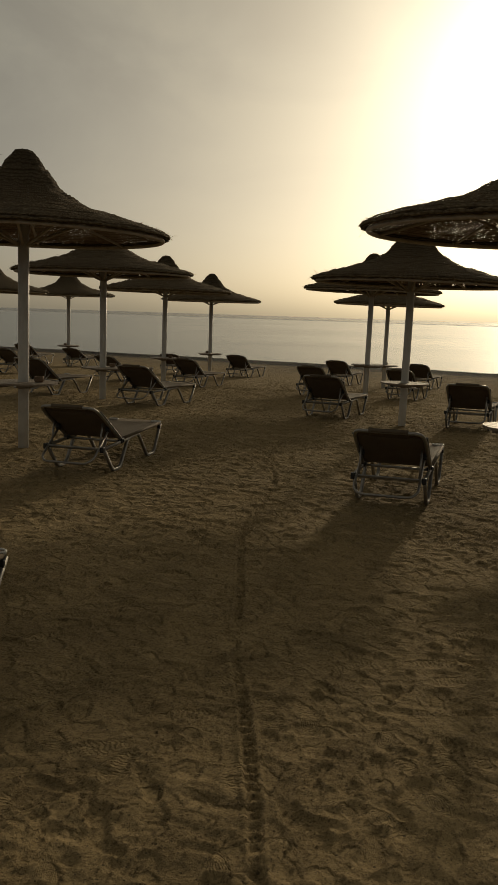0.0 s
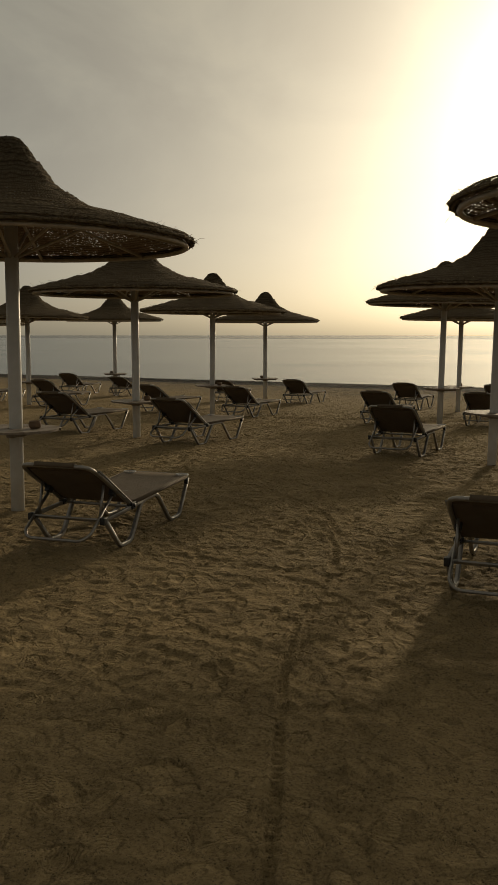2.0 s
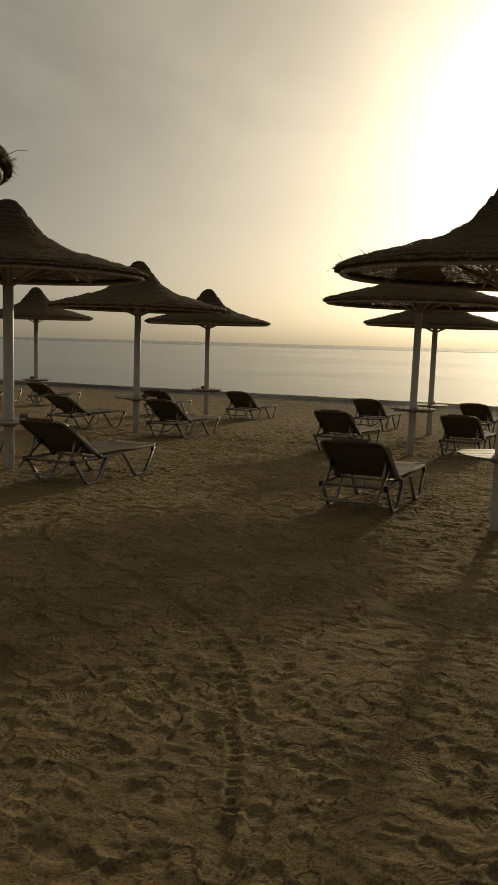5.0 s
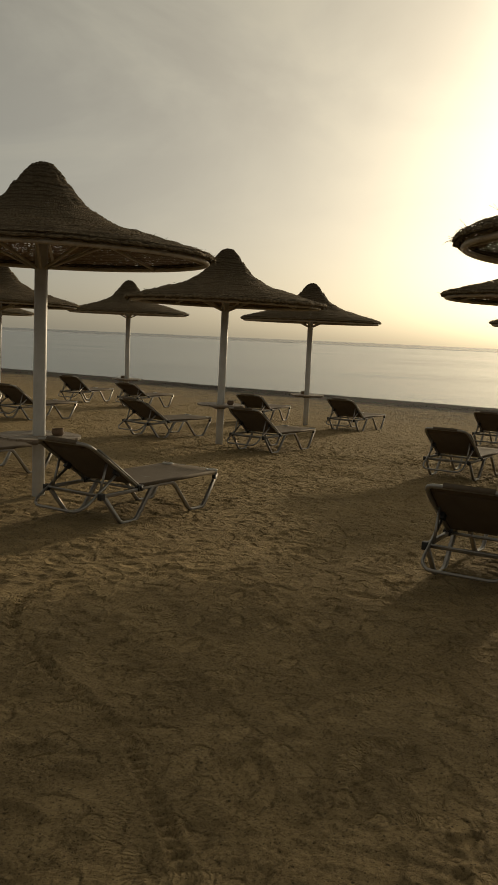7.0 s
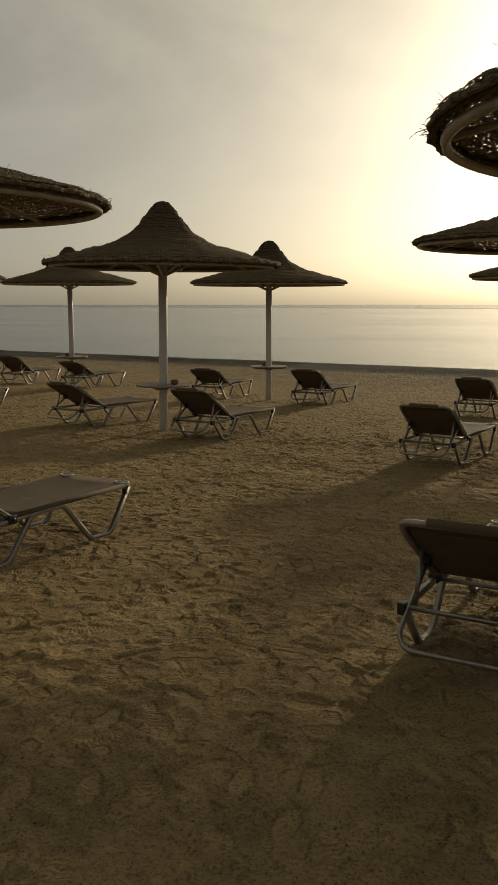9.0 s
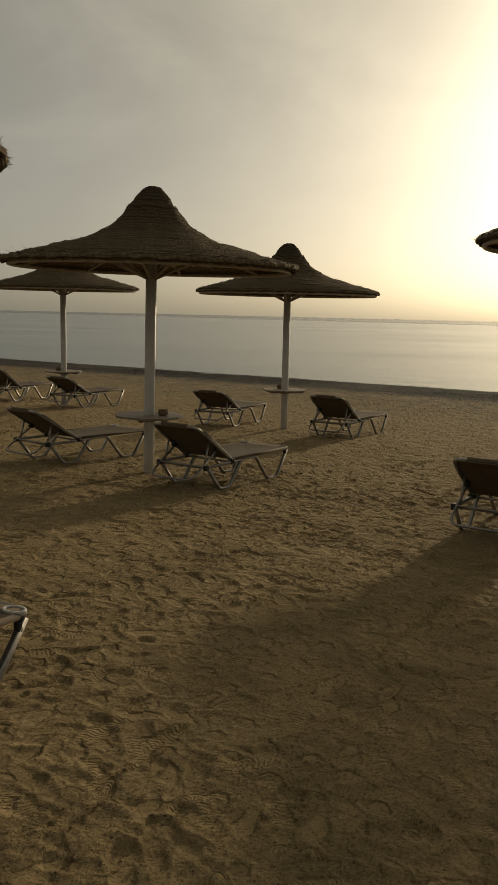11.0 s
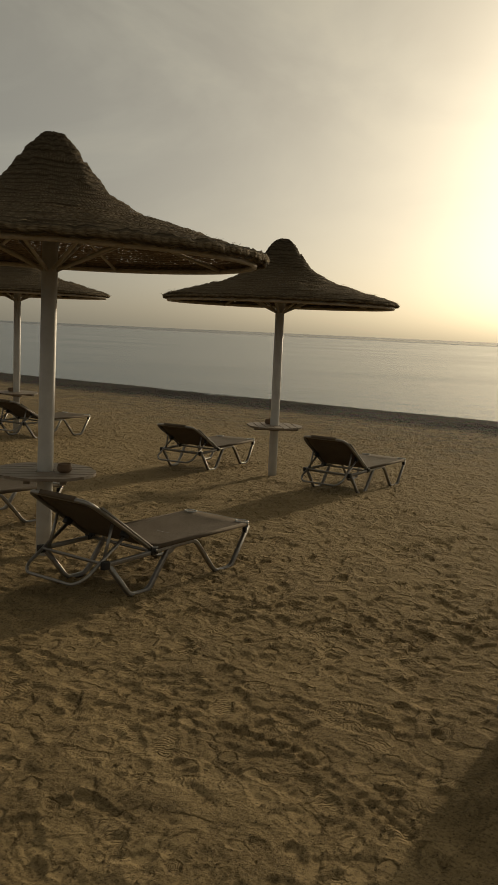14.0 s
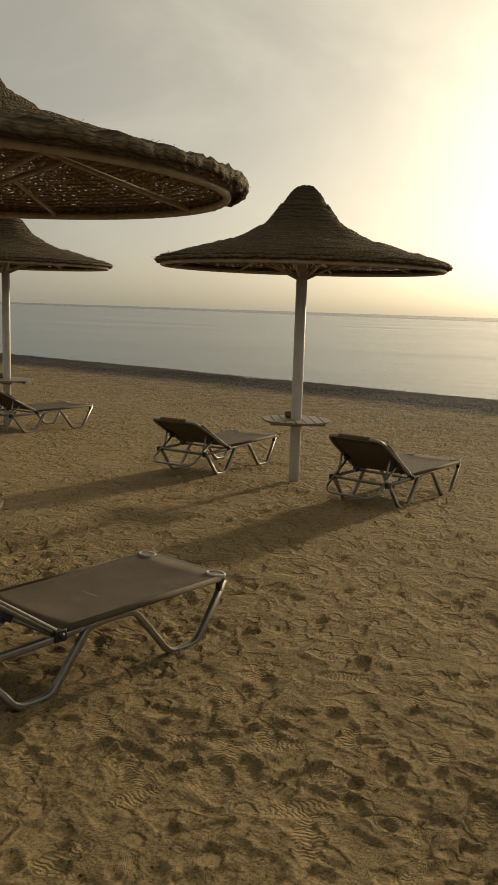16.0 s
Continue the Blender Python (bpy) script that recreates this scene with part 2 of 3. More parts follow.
def build_thatch(n, holes):
    uv = n.add("ShaderNodeTexCoord").outputs["UV"]
    rnd = n.add("ShaderNodeObjectInfo").outputs["Random"]
    xyz = n.add("ShaderNodeSeparateXYZ", {"Vector": uv})
    u, v = xyz.outputs["X"], xyz.outputs["Y"]
    strands = n.add("ShaderNodeMapping", {"Vector": uv, "Scale": (22.0, 190.0, 1.0)}).outputs[0]
    lie = n.noise(strands, 1.0, 4, 0.65, 0.6)
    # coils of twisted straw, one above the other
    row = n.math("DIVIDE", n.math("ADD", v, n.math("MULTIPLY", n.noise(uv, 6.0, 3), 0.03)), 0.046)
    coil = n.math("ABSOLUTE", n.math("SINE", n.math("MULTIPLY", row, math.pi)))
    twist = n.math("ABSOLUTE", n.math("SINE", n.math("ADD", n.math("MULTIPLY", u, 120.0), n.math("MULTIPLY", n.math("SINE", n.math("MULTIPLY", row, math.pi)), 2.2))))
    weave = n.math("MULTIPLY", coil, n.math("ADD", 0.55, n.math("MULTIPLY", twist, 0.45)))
    blot = n.noise(spot(n), 3.0, 5, 0.6)
    base = n.ramp(lie, [(0.28, (0.10, 0.074, 0.044)), (0.48, (0.27, 0.205, 0.122)), (0.66, (0.50, 0.40, 0.25))])
    # shade in the grooves between coils and strands, painted into the straw colour
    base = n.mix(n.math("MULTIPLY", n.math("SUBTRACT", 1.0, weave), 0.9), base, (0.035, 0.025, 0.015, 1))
    base = n.mix(n.math("MULTIPLY", blot, 0.35), base, (0.12, 0.098, 0.07, 1))
    base = n.mix(n.math("MULTIPLY", rnd, 0.25), base, (0.14, 0.115, 0.08, 1))
    height = n.math("ADD", weave, n.math("MULTIPLY", lie, 0.5))
    skin = principled(n, Base_Color=base, Roughness=0.9, Specular_IOR_Level=0.1, Normal=bump(n, height, 1.0, 0.035))
    if not holes:
        return skin
    # thin straw lets some warm light through
    glowing = n.add("ShaderNodeBsdfTranslucent", {"Color": n.mix(0.5, base, (0.34, 0.17, 0.07, 1))}).outputs[0]
    skin = n.add("ShaderNodeMixShader", {0: 0.22, 1: skin, 2: glowing}).outputs[0]
    # gaps between the woven strands, elongated along the coils
    mesh = n.add("ShaderNodeMapping", {"Vector": uv, "Scale": (78.0, 82.0, 1.0)}).outputs[0]
    gap = n.noise(mesh, 1.0, 1, 0.5, 0.3)
    patch = n.noise(n.add("ShaderNodeMapping", {"Vector": uv, "Scale": (2.2, 2.8, 1.0)}).outputs[0], 1.0, 3)
    upper = n.add("ShaderNodeMapRange", {"Value": v, "From Min": 0.2, "From Max": 0.75, "To Min": 0.05, "To Max": 0.0}).outputs[0]
    edge = n.math("ADD", n.math("ADD", 0.612, upper), n.math("MULTIPLY", n.math("SUBTRACT", 0.5, patch), 0.25))
    open_ = n.math("GREATER_THAN", gap, edge)
    return n.add("ShaderNodeMixShader", {0: open_, 1: skin, 2: n.add("ShaderNodeBsdfTransparent").outputs[0]}).outputs[0]


def build_paint(n):
    p = spot(n)
    worn = n.ramp(n.noise(p, 5.0, 6, 0.65), [(0.35, (0.54, 0.52, 0.475)), (0.6, (0.62, 0.60, 0.555)), (0.8, (0.48, 0.45, 0.395))])
    fine = n.noise(p, 90.0, 3)
    return principled(n, Base_Color=worn, Roughness=0.5, Normal=bump(n, fine, 0.15, 0.003))


def build_rail_paint(n):
    worn = n.ramp(n.noise(spot(n), 14.0, 5, 0.6), [(0.3, (0.30, 0.25, 0.19)), (0.6, (0.42, 0.36, 0.28)), (0.8, (0.34, 0.28, 0.21))])
    return principled(n, Base_Color=worn, Roughness=0.55)


def build_slat(n):
    p = spot(n)
    rnd = n.add("ShaderNodeObjectInfo").outputs["Random"]
    grain = n.noise(n.add("ShaderNodeMapping", {"Vector": p, "Scale": (40.0, 4.0, 10.0)}).outputs[0], 1.0, 5, 0.6)
    base = n.ramp(grain, [(0.3, (0.15, 0.112, 0.08)), (0.6, (0.27, 0.22, 0.165)), (0.85, (0.12, 0.085, 0.055))])
    base = n.mix(n.math("MULTIPLY", rnd, 0.3), base, (0.34, 0.28, 0.21, 1))
    return principled(n, Base_Color=base, Roughness=0.58, Specular_IOR_Level=0.4, Normal=bump(n, grain, 0.6, 0.006))


def build_alu(n):
    scuff = n.noise(spot(n), 40.0, 5, 0.65)
    rough = n.math("ADD", 0.3, n.math("MULTIPLY", scuff, 0.3))
    base = n.ramp(scuff, [(0.3, (0.27, 0.255, 0.235)), (0.7, (0.38, 0.365, 0.34))])
    return principled(n, Base_Color=base, Metallic=0.9, Roughness=rough)


def build_sling(n):
    p = spot(n)
    rnd = n.add("ShaderNodeObjectInfo").outputs["Random"]
    weft = n.add("ShaderNodeTexWave", {"Vector": p, "Scale": 95.0, "Distortion": 0.4}, bands_direction="X").outputs["Fac"]
    warp = n.add("ShaderNodeTexWave", {"Vector": p, "Scale": 95.0, "Distortion": 0.4}, bands_direction="Y").outputs["Fac"]
    cloth = n.math("MULTIPLY", weft, warp)
    soil = n.noise(p, 6.0, 5, 0.6)
    base = n.ramp(soil, [(0.3, (0.100, 0.075, 0.051)), (0.6, (0.130, 0.099, 0.068)), (0.85, (0.160, 0.125, 0.085))])
    base = n.mix(n.math("MULTIPLY", rnd, 0.2), base, (0.11, 0.09, 0.07, 1))
    base = n.mix(n.math("MULTIPLY", cloth, 0.3), base, (0.155, 0.13, 0.095, 1))
    return principled(n, Base_Color=base, Roughness=0.8, Specular_IOR_Level=0.2, Normal=bump(n, cloth, 0.3, 0.002))


def build_plain(colour, rough):
    def build(n):
        v = n.noise(spot(n), 30.0, 4)
        dark = tuple(c * 0.75 for c in colour) + (1,)
        return principled(n, Base_Color=n.mix(v, (*colour, 1), dark), Roughness=rough, Normal=bump(n, v, 0.2, 0.003))
    return build


SEA_N, SHORE, SEA_Z = (0.4163, 0.9092), 35.6, -0.48
SAND = material("trodden_sand", build_sand)
WATER = material("calm_water", lambda n: build_water(n, 0.03, (0.12, 0.15, 0.17, 1), 1.13, (0.82, 0.86, 0.92, 1)))
WATER_FAR = material("open_water", lambda n: build_water(n, 0.10, (0.07, 0.085, 0.10, 1), 1.06, (0.58, 0.65, 0.74, 1)))
FOAM = material("surf", build_plain((0.40, 0.40, 0.39), 0.8))
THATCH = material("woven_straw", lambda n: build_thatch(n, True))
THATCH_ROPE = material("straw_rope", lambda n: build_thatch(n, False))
PAINT = material("white_paint", build_paint)
RAIL = material("cream_paint", build_rail_paint)
SLAT = material("weathered_white_wood", build_slat)
ALU = material("scuffed_aluminium", build_alu)
SLING = material("taupe_mesh_fabric", build_sling)
BLACK = material("black_plastic", build_plain((0.018, 0.018, 0.018), 0.5))
WHITE_CAP = material("pale_plastic", build_plain((0.62, 0.61, 0.58), 0.45))
CLAY = material("brown_clay", build_plain((0.21, 0.135, 0.08), 0.7))
PEBBLE = material("dark_pebble", build_plain((0.03, 0.027, 0.023), 0.9))
SEAM = material("grey_piping", build_plain((0.26, 0.245, 0.22), 0.6))


# mesh helpers
def part(name, bm, mat, parent=None, label="", smooth=True):
    me = bpy.data.meshes.new(name)
    if isinstance(bm, bmesh.types.BMesh):
        bmesh.ops.recalc_face_normals(bm, faces=bm.faces)
        bm.to_mesh(me)
        bm.free()
    else:
        me.from_pydata(*bm)
    me.materials.append(mat)
    me.polygons.foreach_set("use_smooth", [smooth] * len(me.polygons))
    ob = new(name, me)
    if parent:
        ob.parent = parent
    if label:
        ob["label"] = label
    return ob


def rounded(points, radius, steps=4):
    """A polyline with its corners rounded off."""
    pts = [Vector(p) for p in points]
    out = [pts[0]]
    for a, b, c in zip(pts, pts[1:], pts[2:]):
        r = min(radius, (a - b).length * 0.45, (c - b).length * 0.45)
        p, q = b + (a - b).normalized() * r, b + (c - b).normalized() * r
        for i in range(steps + 1):
            t = i / steps
            out.append(p * (1 - t) ** 2 + b * 2 * t * (1 - t) + q * t * t)
    return out + [pts[-1]]


def tube(bm, pts, r, sides=8, closed=False, flute=0.0):
    pts = [Vector(p) for p in pts]
    n = len(pts)
    rings, up = [], None
    for i, p in enumerate(pts):
        if closed:
            d = pts[(i + 1) % n] - pts[i - 1]
        else:
            d = pts[min(i + 1, n - 1)] - pts[max(i - 1, 0)]
        d.normalize()
        if up is None:
            up = d.orthogonal().normalized()
        up = (up - d * up.dot(d)).normalized()
        side = d.cross(up)
        rad = r(i / (n - 1)) if callable(r) else r
        rings.append([bm.verts.new(p + (up * math.cos(a) + side * math.sin(a)) * rad * (1 + flute * math.cos(4 * a))) for a in (2 * math.pi * k / sides for k in range(sides))])
    for i in range(n if closed else n - 1):
        a, b = rings[i], rings[(i + 1) % n]
        shift = 0
        if closed and i == n - 1:
            shift = min(range(sides), key=lambda s: (a[0].co - b[s].co).length)
        for k in range(sides):
            bm.faces.new((a[k], a[(k + 1) % sides], b[(k + 1 + shift) % sides], b[(k + shift) % sides]))
    if not closed:
        bm.faces.new(rings[0][::-1])
        bm.faces.new(rings[-1])


def tube_part(name, points, r, mat, parent, radius=0.0, sides=8, closed=False, label="", flute=0.0):
    bm = bmesh.new()
    tube(bm, rounded(points, radius) if radius else points, r, sides, closed, flute)
    return part(name, bm, mat, parent, label)


def box(bm, centre, size, bevel=0.0, turn=None):
    m = Matrix.Translation(centre) @ (turn or Matrix()) @ Matrix.Diagonal((*size, 1))
    made = bmesh.ops.create_cube(bm, size=1, matrix=m)
    if bevel:
        edges = list({e for v in made["verts"] for e in v.link_edges})
        bmesh.ops.bevel(bm, geom=edges, offset=bevel, segments=2, profile=0.7, affect="EDGES")


def lattice(seed, size=256):
    return np.random.default_rng(seed).random((size, size))


def value_noise(x, y, grid):
    n = grid.shape[0]
    i, j = np.floor(x).astype(int), np.floor(y).astype(int)
    u, v = x - i, y - j
    u, v = u * u * u * (u * (6 * u - 15) + 10), v * v * v * (v * (6 * v - 15) + 10)
    a, b, c, d = grid[i % n, j % n], grid[(i + 1) % n, j % n], grid[i % n, (j + 1) % n], grid[(i + 1) % n, (j + 1) % n]
    return (a * (1 - u) + b * u) * (1 - v) + (c * (1 - u) + d * u) * v


# ground: one sheet of sand, dipping under the sea
PROFILE = ((-3000, -0.03), (0, -0.03), (6.4, -0.025), (8.2, 0.015), (11.4, 0.02), (13.2, 0.0), (14.8, -0.06), (16.0, -0.13), (17.3, -0.17),
           (18.5, -0.2), (23.4, -0.3), (27.3, -0.37), (29.0, -0.385), (35.6, -0.48), (38.0, -0.9), (60.0, -3.0), (4000, -30.0))


def base_height(x, y):
    v = SEA_N[0] * np.asarray(x) + SEA_N[1] * np.asarray(y)
    pv, pz = zip(*PROFILE)
    k = sum(np.interp(v + o, pv, pz) for o in (-0.8, -0.4, 0.0, 0.4, 0.8)) / 5
    return np.where(v > 32.5, np.interp(v, pv, pz), k)


def ground_z(x, y):
    return float(base_height(x, y))


def track(z, xs, ys, line, width, depth, pitch):
    """A cleated wheel track pressed along a polyline."""
    pts = [np.array(p, float) for p in line]
    run = 0.0
    for a, b in zip(pts, pts[1:]):
        d = np.linalg.norm(b - a)
        u = (b - a) / d
        lo, hi = np.minimum(a, b) - width * 2, np.maximum(a, b) + width * 2
        i0, i1 = np.searchsorted(xs, (lo[0], hi[0]))
        j0, j1 = np.searchsorted(ys, (lo[1], hi[1]))
        gx, gy = np.meshgrid(xs[i0:i1], ys[j0:j1])
        s = (gx - a[0]) * u[0] + (gy - a[1]) * u[1]
        w = (gx - a[0]) * -u[1] + (gy - a[1]) * u[0]
        inside = (s >= 0) & (s <= d)
        wall = np.clip(1 - (np.abs(w) / width) ** 4, 0, 1)
        cleat = 0.5 + 0.5 * np.sign(np.sin(2 * math.pi * (s + run + np.abs(w) * 0.4) / pitch))
        lip = np.exp(-((np.abs(w) - width * 1.25) / (width * 0.3)) ** 2)
        z[j0:j1, i0:i1] += np.where(inside, -depth * wall * (0.12 + 0.88 * cleat) + lip * depth * 0.45, 0) * np.clip((value_noise(gx / 0.35, gy / 0.35, lattice(77)) - 0.2) * 3, 0.4, 1)
        run += d


def footprints(rel, xs, ys, rng, count, area, least, most):
    """Flat soles pressed one over the other, each with its own tilt, a sharp wall and a pushed-up lip."""
    for _ in range(count):
        cx, cy = rng.uniform(*area[0]), rng.uniform(*area[1])
        a = rng.normal(0, 0.5) if rng.random() < 0.6 else rng.uniform(0, 6.28)
        long, wide = rng.uniform(0.045, 0.125), rng.uniform(0.03, 0.052)
        depth, rise = rng.uniform(least, most), rng.normal(0, 0.002)
        i0, i1 = np.searchsorted(xs, (cx - 0.22, cx + 0.22))
        j0, j1 = np.searchsorted(ys, (cy - 0.22, cy + 0.22))
        gx, gy = np.meshgrid(xs[i0:i1] - cx, ys[j0:j1] - cy)
        s, w = gx * math.sin(a) + gy * math.cos(a), gx * math.cos(a) - gy * math.sin(a)
        waist = wide * (1 - 0.25 * np.exp(-((s + 0.02) / 0.05) ** 2)) * (1 + 0.12 * np.sin(s * 40 + cx * 90))
        q = np.sqrt(np.abs(s / long) ** 2.6 + np.abs(w / waist) ** 2.6) ** 0.8
        dip = 1 / (1 + np.exp(np.clip((q - 1) * 32, -40, 40)))
        lip = np.exp(-((q - 1.13) / 0.1) ** 2)
        sole = rise - depth + s * rng.normal(0, 0.025) + w * rng.normal(0, 0.03)
        if rng.random() < 0.35:
            sole = sole + 0.0013 * np.sin(s * 2 * math.pi / 0.045 + 3 * np.abs(w) / wide)
        old = rel[j0:j1, i0:i1]
        rel[j0:j1, i0:i1] = old + dip * (sole - old * 0.8) + depth * 0.4 * lip


def make_ground():
    fine_x = np.concatenate([np.arange(-2.3, -1.0, 0.017), np.arange(-1.0, 1.35, 0.0098), np.arange(1.35, 2.7, 0.017)])
    fine_y = np.arange(2.3, 20.6, 0.0115)
    grow = lambda start, step, rate, end: np.array(list(_grow(start, step, rate, end)))
    xs = np.concatenate([-grow(2.32, 0.021, 1.075, 3000)[::-1], fine_x, grow(2.715, 0.021, 1.075, 3000)])
    ys = np.concatenate([(2.28 - grow(0, 0.03, 1.08, 3000))[::-1], fine_y, grow(20.61, 0.016, 1.009, 46), grow(46.5, 1.0, 1.25, 3000)])
    gx, gy = np.meshgrid(xs, ys)
    z = base_height(gx, gy)
    v = SEA_N[0] * gx + SEA_N[1] * gy
    near = np.clip((60 - np.abs(gx)) / 30, 0, 1) * np.clip((SHORE + 1 - v) / 3, 0, 1) * np.clip((gy + 40) / 20, 0, 1)
    h = np.zeros_like(z)
    for k, (size, amp) in enumerate(((3.1, 0.035), (0.9, 0.012), (0.42, 0.009))):
        h += amp * (value_noise(gx / size + 7.3 * k, gy / size * 1.15, lattice(k)) - 0.5)
    # trodden chop: sharp little ridges lying mostly along the shore
    along, over = gx * SEA_N[1] - gy * SEA_N[0], v
    rel = np.zeros_like(z)
    for k, (lx, ly, amp) in enumerate(((0.24, 0.11, 0.007), (0.13, 0.06, 0.0085), (0.065, 0.036, 0.006))):
        q = value_noise(along / lx + 3.1 * k + 0.6 * value_noise(gx / 0.5, gy / 0.5, lattice(30)), over / ly, lattice(10 + k))
        rel += amp * (1 - np.abs(2 * q - 1) ** 0.8 - 0.5)
    rng = np.random.default_rng(4)
    footprints(rel, xs, ys, rng, 5200, ((-3.2, 3.6), (2.0, 21.0)), 0.003, 0.0095)
    footprints(rel, xs, ys, rng, 4200, ((-8.0, 8.0), (20.0, 33.0)), 0.006, 0.017)
    # crumbs, thick in some patches and thin in others
    loose = np.clip(value_noise(gx / 0.3, gy / 0.3, lattice(61)) * 1.6 - 0.35, 0.1, 1)
    rel += loose * np.clip(rng.normal(0, 0.0019, h.shape), -0.003, 0.006)
    z += (h + rel) * near
    track(z, xs, ys, ((0.06, 1.8), (0.04, 2.94), (0.0, 3.67), (-0.05, 4.2), (-0.03, 5.0), (-0.04, 6.25), (0.01, 7.1)), 0.025, 0.020, 0.056)
    track(z, xs, ys, ((-0.02, 6.3), (0.1, 7.2), (0.25, 8.3), (0.25, 8.7), (0.15, 9.3), (0.03, 9.94)), 0.026, 0.012, 0.055)
    track(z, xs, ys, ((0.28, 9.0), (0.23, 9.47), (0.11, 9.89), (-0.07, 10.23), (-0.38, 10.78), (-0.86, 11.28), (-1.22, 11.7), (-1.36, 12.1), (-1.3, 12.5)), 0.032, 0.026, 0.058)
    track(z, xs, ys, ((0.45, 16.0), (0.55, 16.34), (0.68, 16.62), (0.87, 17.18)), 0.032, 0.018, 0.058)
    track(z, xs, ys, ((-1.3, 19.2), (-0.89, 19.02), (-0.46, 18.78), (0.2, 18.48), (0.47, 18.21), (0.8, 17.8)), 0.028, 0.018, 0.056)
    ny, nx = z.shape
    me = bpy.data.meshes.new("ground")
    me.vertices.add(nx * ny)
    me.vertices.foreach_set("co", np.stack([gx, gy, z], -1).astype(np.float32).ravel())
    i = (np.arange(ny - 1)[:, None] * nx + np.arange(nx - 1)[None, :]).ravel()
    quads = np.stack([i, i + 1, i + 1 + nx, i + nx], -1).astype(np.int32)
    me.loops.add(quads.size)
    me.loops.foreach_set("vertex_index", quads.ravel())
    me.polygons.add(len(quads))
    me.polygons.foreach_set("loop_start", np.arange(0, quads.size, 4, dtype=np.int32))
    me.polygons.foreach_set("use_smooth", np.ones(len(quads), bool))
    me.update()
    me.validate()
    me.materials.append(SAND)
    tagged(new("ground", me), "trodden brown beach sand with footprints and wheel tracks", "sand", kind="structure")
    return xs, ys, z


def _grow(start, step, rate, end):
    at = start
    while at < end:
        yield at
        at += step
        step *= rate
    yield end


GRID = make_ground()


def sand_crumbs():
    """Loose lumps of sand kicked up along the trodden strip, thick in some patches."""
    xs, ys, z = GRID
    rng = np.random.default_rng(9)
    x, y = rng.uniform(-1.7, 2.0, 60000), rng.uniform(2.4, 20.5, 60000)
    keep = value_noise(x / 0.45, y / 0.45, lattice(61)) + 0.25 * rng.random(60000) > 0.66
    x, y = x[keep][:17000], y[keep][:17000]
    at = z[np.searchsorted(ys, y), np.searchsorted(xs, x)]
    verts, faces = [], []
    for cx, cy, cz in zip(x.tolist(), y.tolist(), at.tolist()):
        r = 0.0035 + 0.007 * rng.random() ** 3
        turn, k = rng.random() * 6.28, len(verts)
        for i in range(5):
            a, q = turn + i * 1.257, r * (0.75 + 0.5 * rng.random())
            verts.append((cx + q * math.cos(a), cy + q * math.sin(a), cz - 0.002))
        verts.append((cx + r * 0.3 * math.cos(turn), cy + r * 0.3 * math.sin(turn), cz + r * 0.95))
        faces += [(k + i, k + (i + 1) % 5, k + 5) for i in range(5)]
    tagged(part("sand_crumbs", (verts, [], faces), SAND), "loose brown crumbs of damp sand", "sand", kind="stuff")


sand_crumbs()


def sea_strip(name, near, far, mat, label, z=SEA_Z):
    bm = bmesh.new()
    along = Vector((SEA_N[1], -SEA_N[0], 0))
    out = Vector((SEA_N[0], SEA_N[1], 0))
    edges = [-4200, -600, -120, 0, 120, 600, 4200]
    rows = [[bm.verts.new(out * d + along * a + Vector((0, 0, z))) for a in edges] for d in (near, far)]
    for k in range(len(edges) - 1):
        bm.faces.new((rows[0][k], rows[0][k + 1], rows[1][k + 1], rows[1][k]))
    tagged(part(name, bm, mat), label, "sea", kind="structure")


sea_strip("water", SHORE - 2.0, 420, WATER, "calm grey sea reflecting the hazy sky")
sea_strip("water_surf", 420, 470, FOAM, "thin white line of surf over a reef")
sea_strip("water_open", 470, 4400, WATER_FAR, "open rougher sea out to the horizon")

# umbrellas
RIM, RADIUS = 2.15, 1.47
CANOPY = ((0.0, 0.765), (0.05, 0.76), (0.10, 0.735), (0.15, 0.685), (0.21, 0.60), (0.28, 0.50), (0.36, 0.41), (0.45, 0.335), (0.58, 0.265), (0.74, 0.202),
          (0.92, 0.150), (1.10, 0.102), (1.28, 0.060), (1.40, 0.026), (1.44, 0.008))


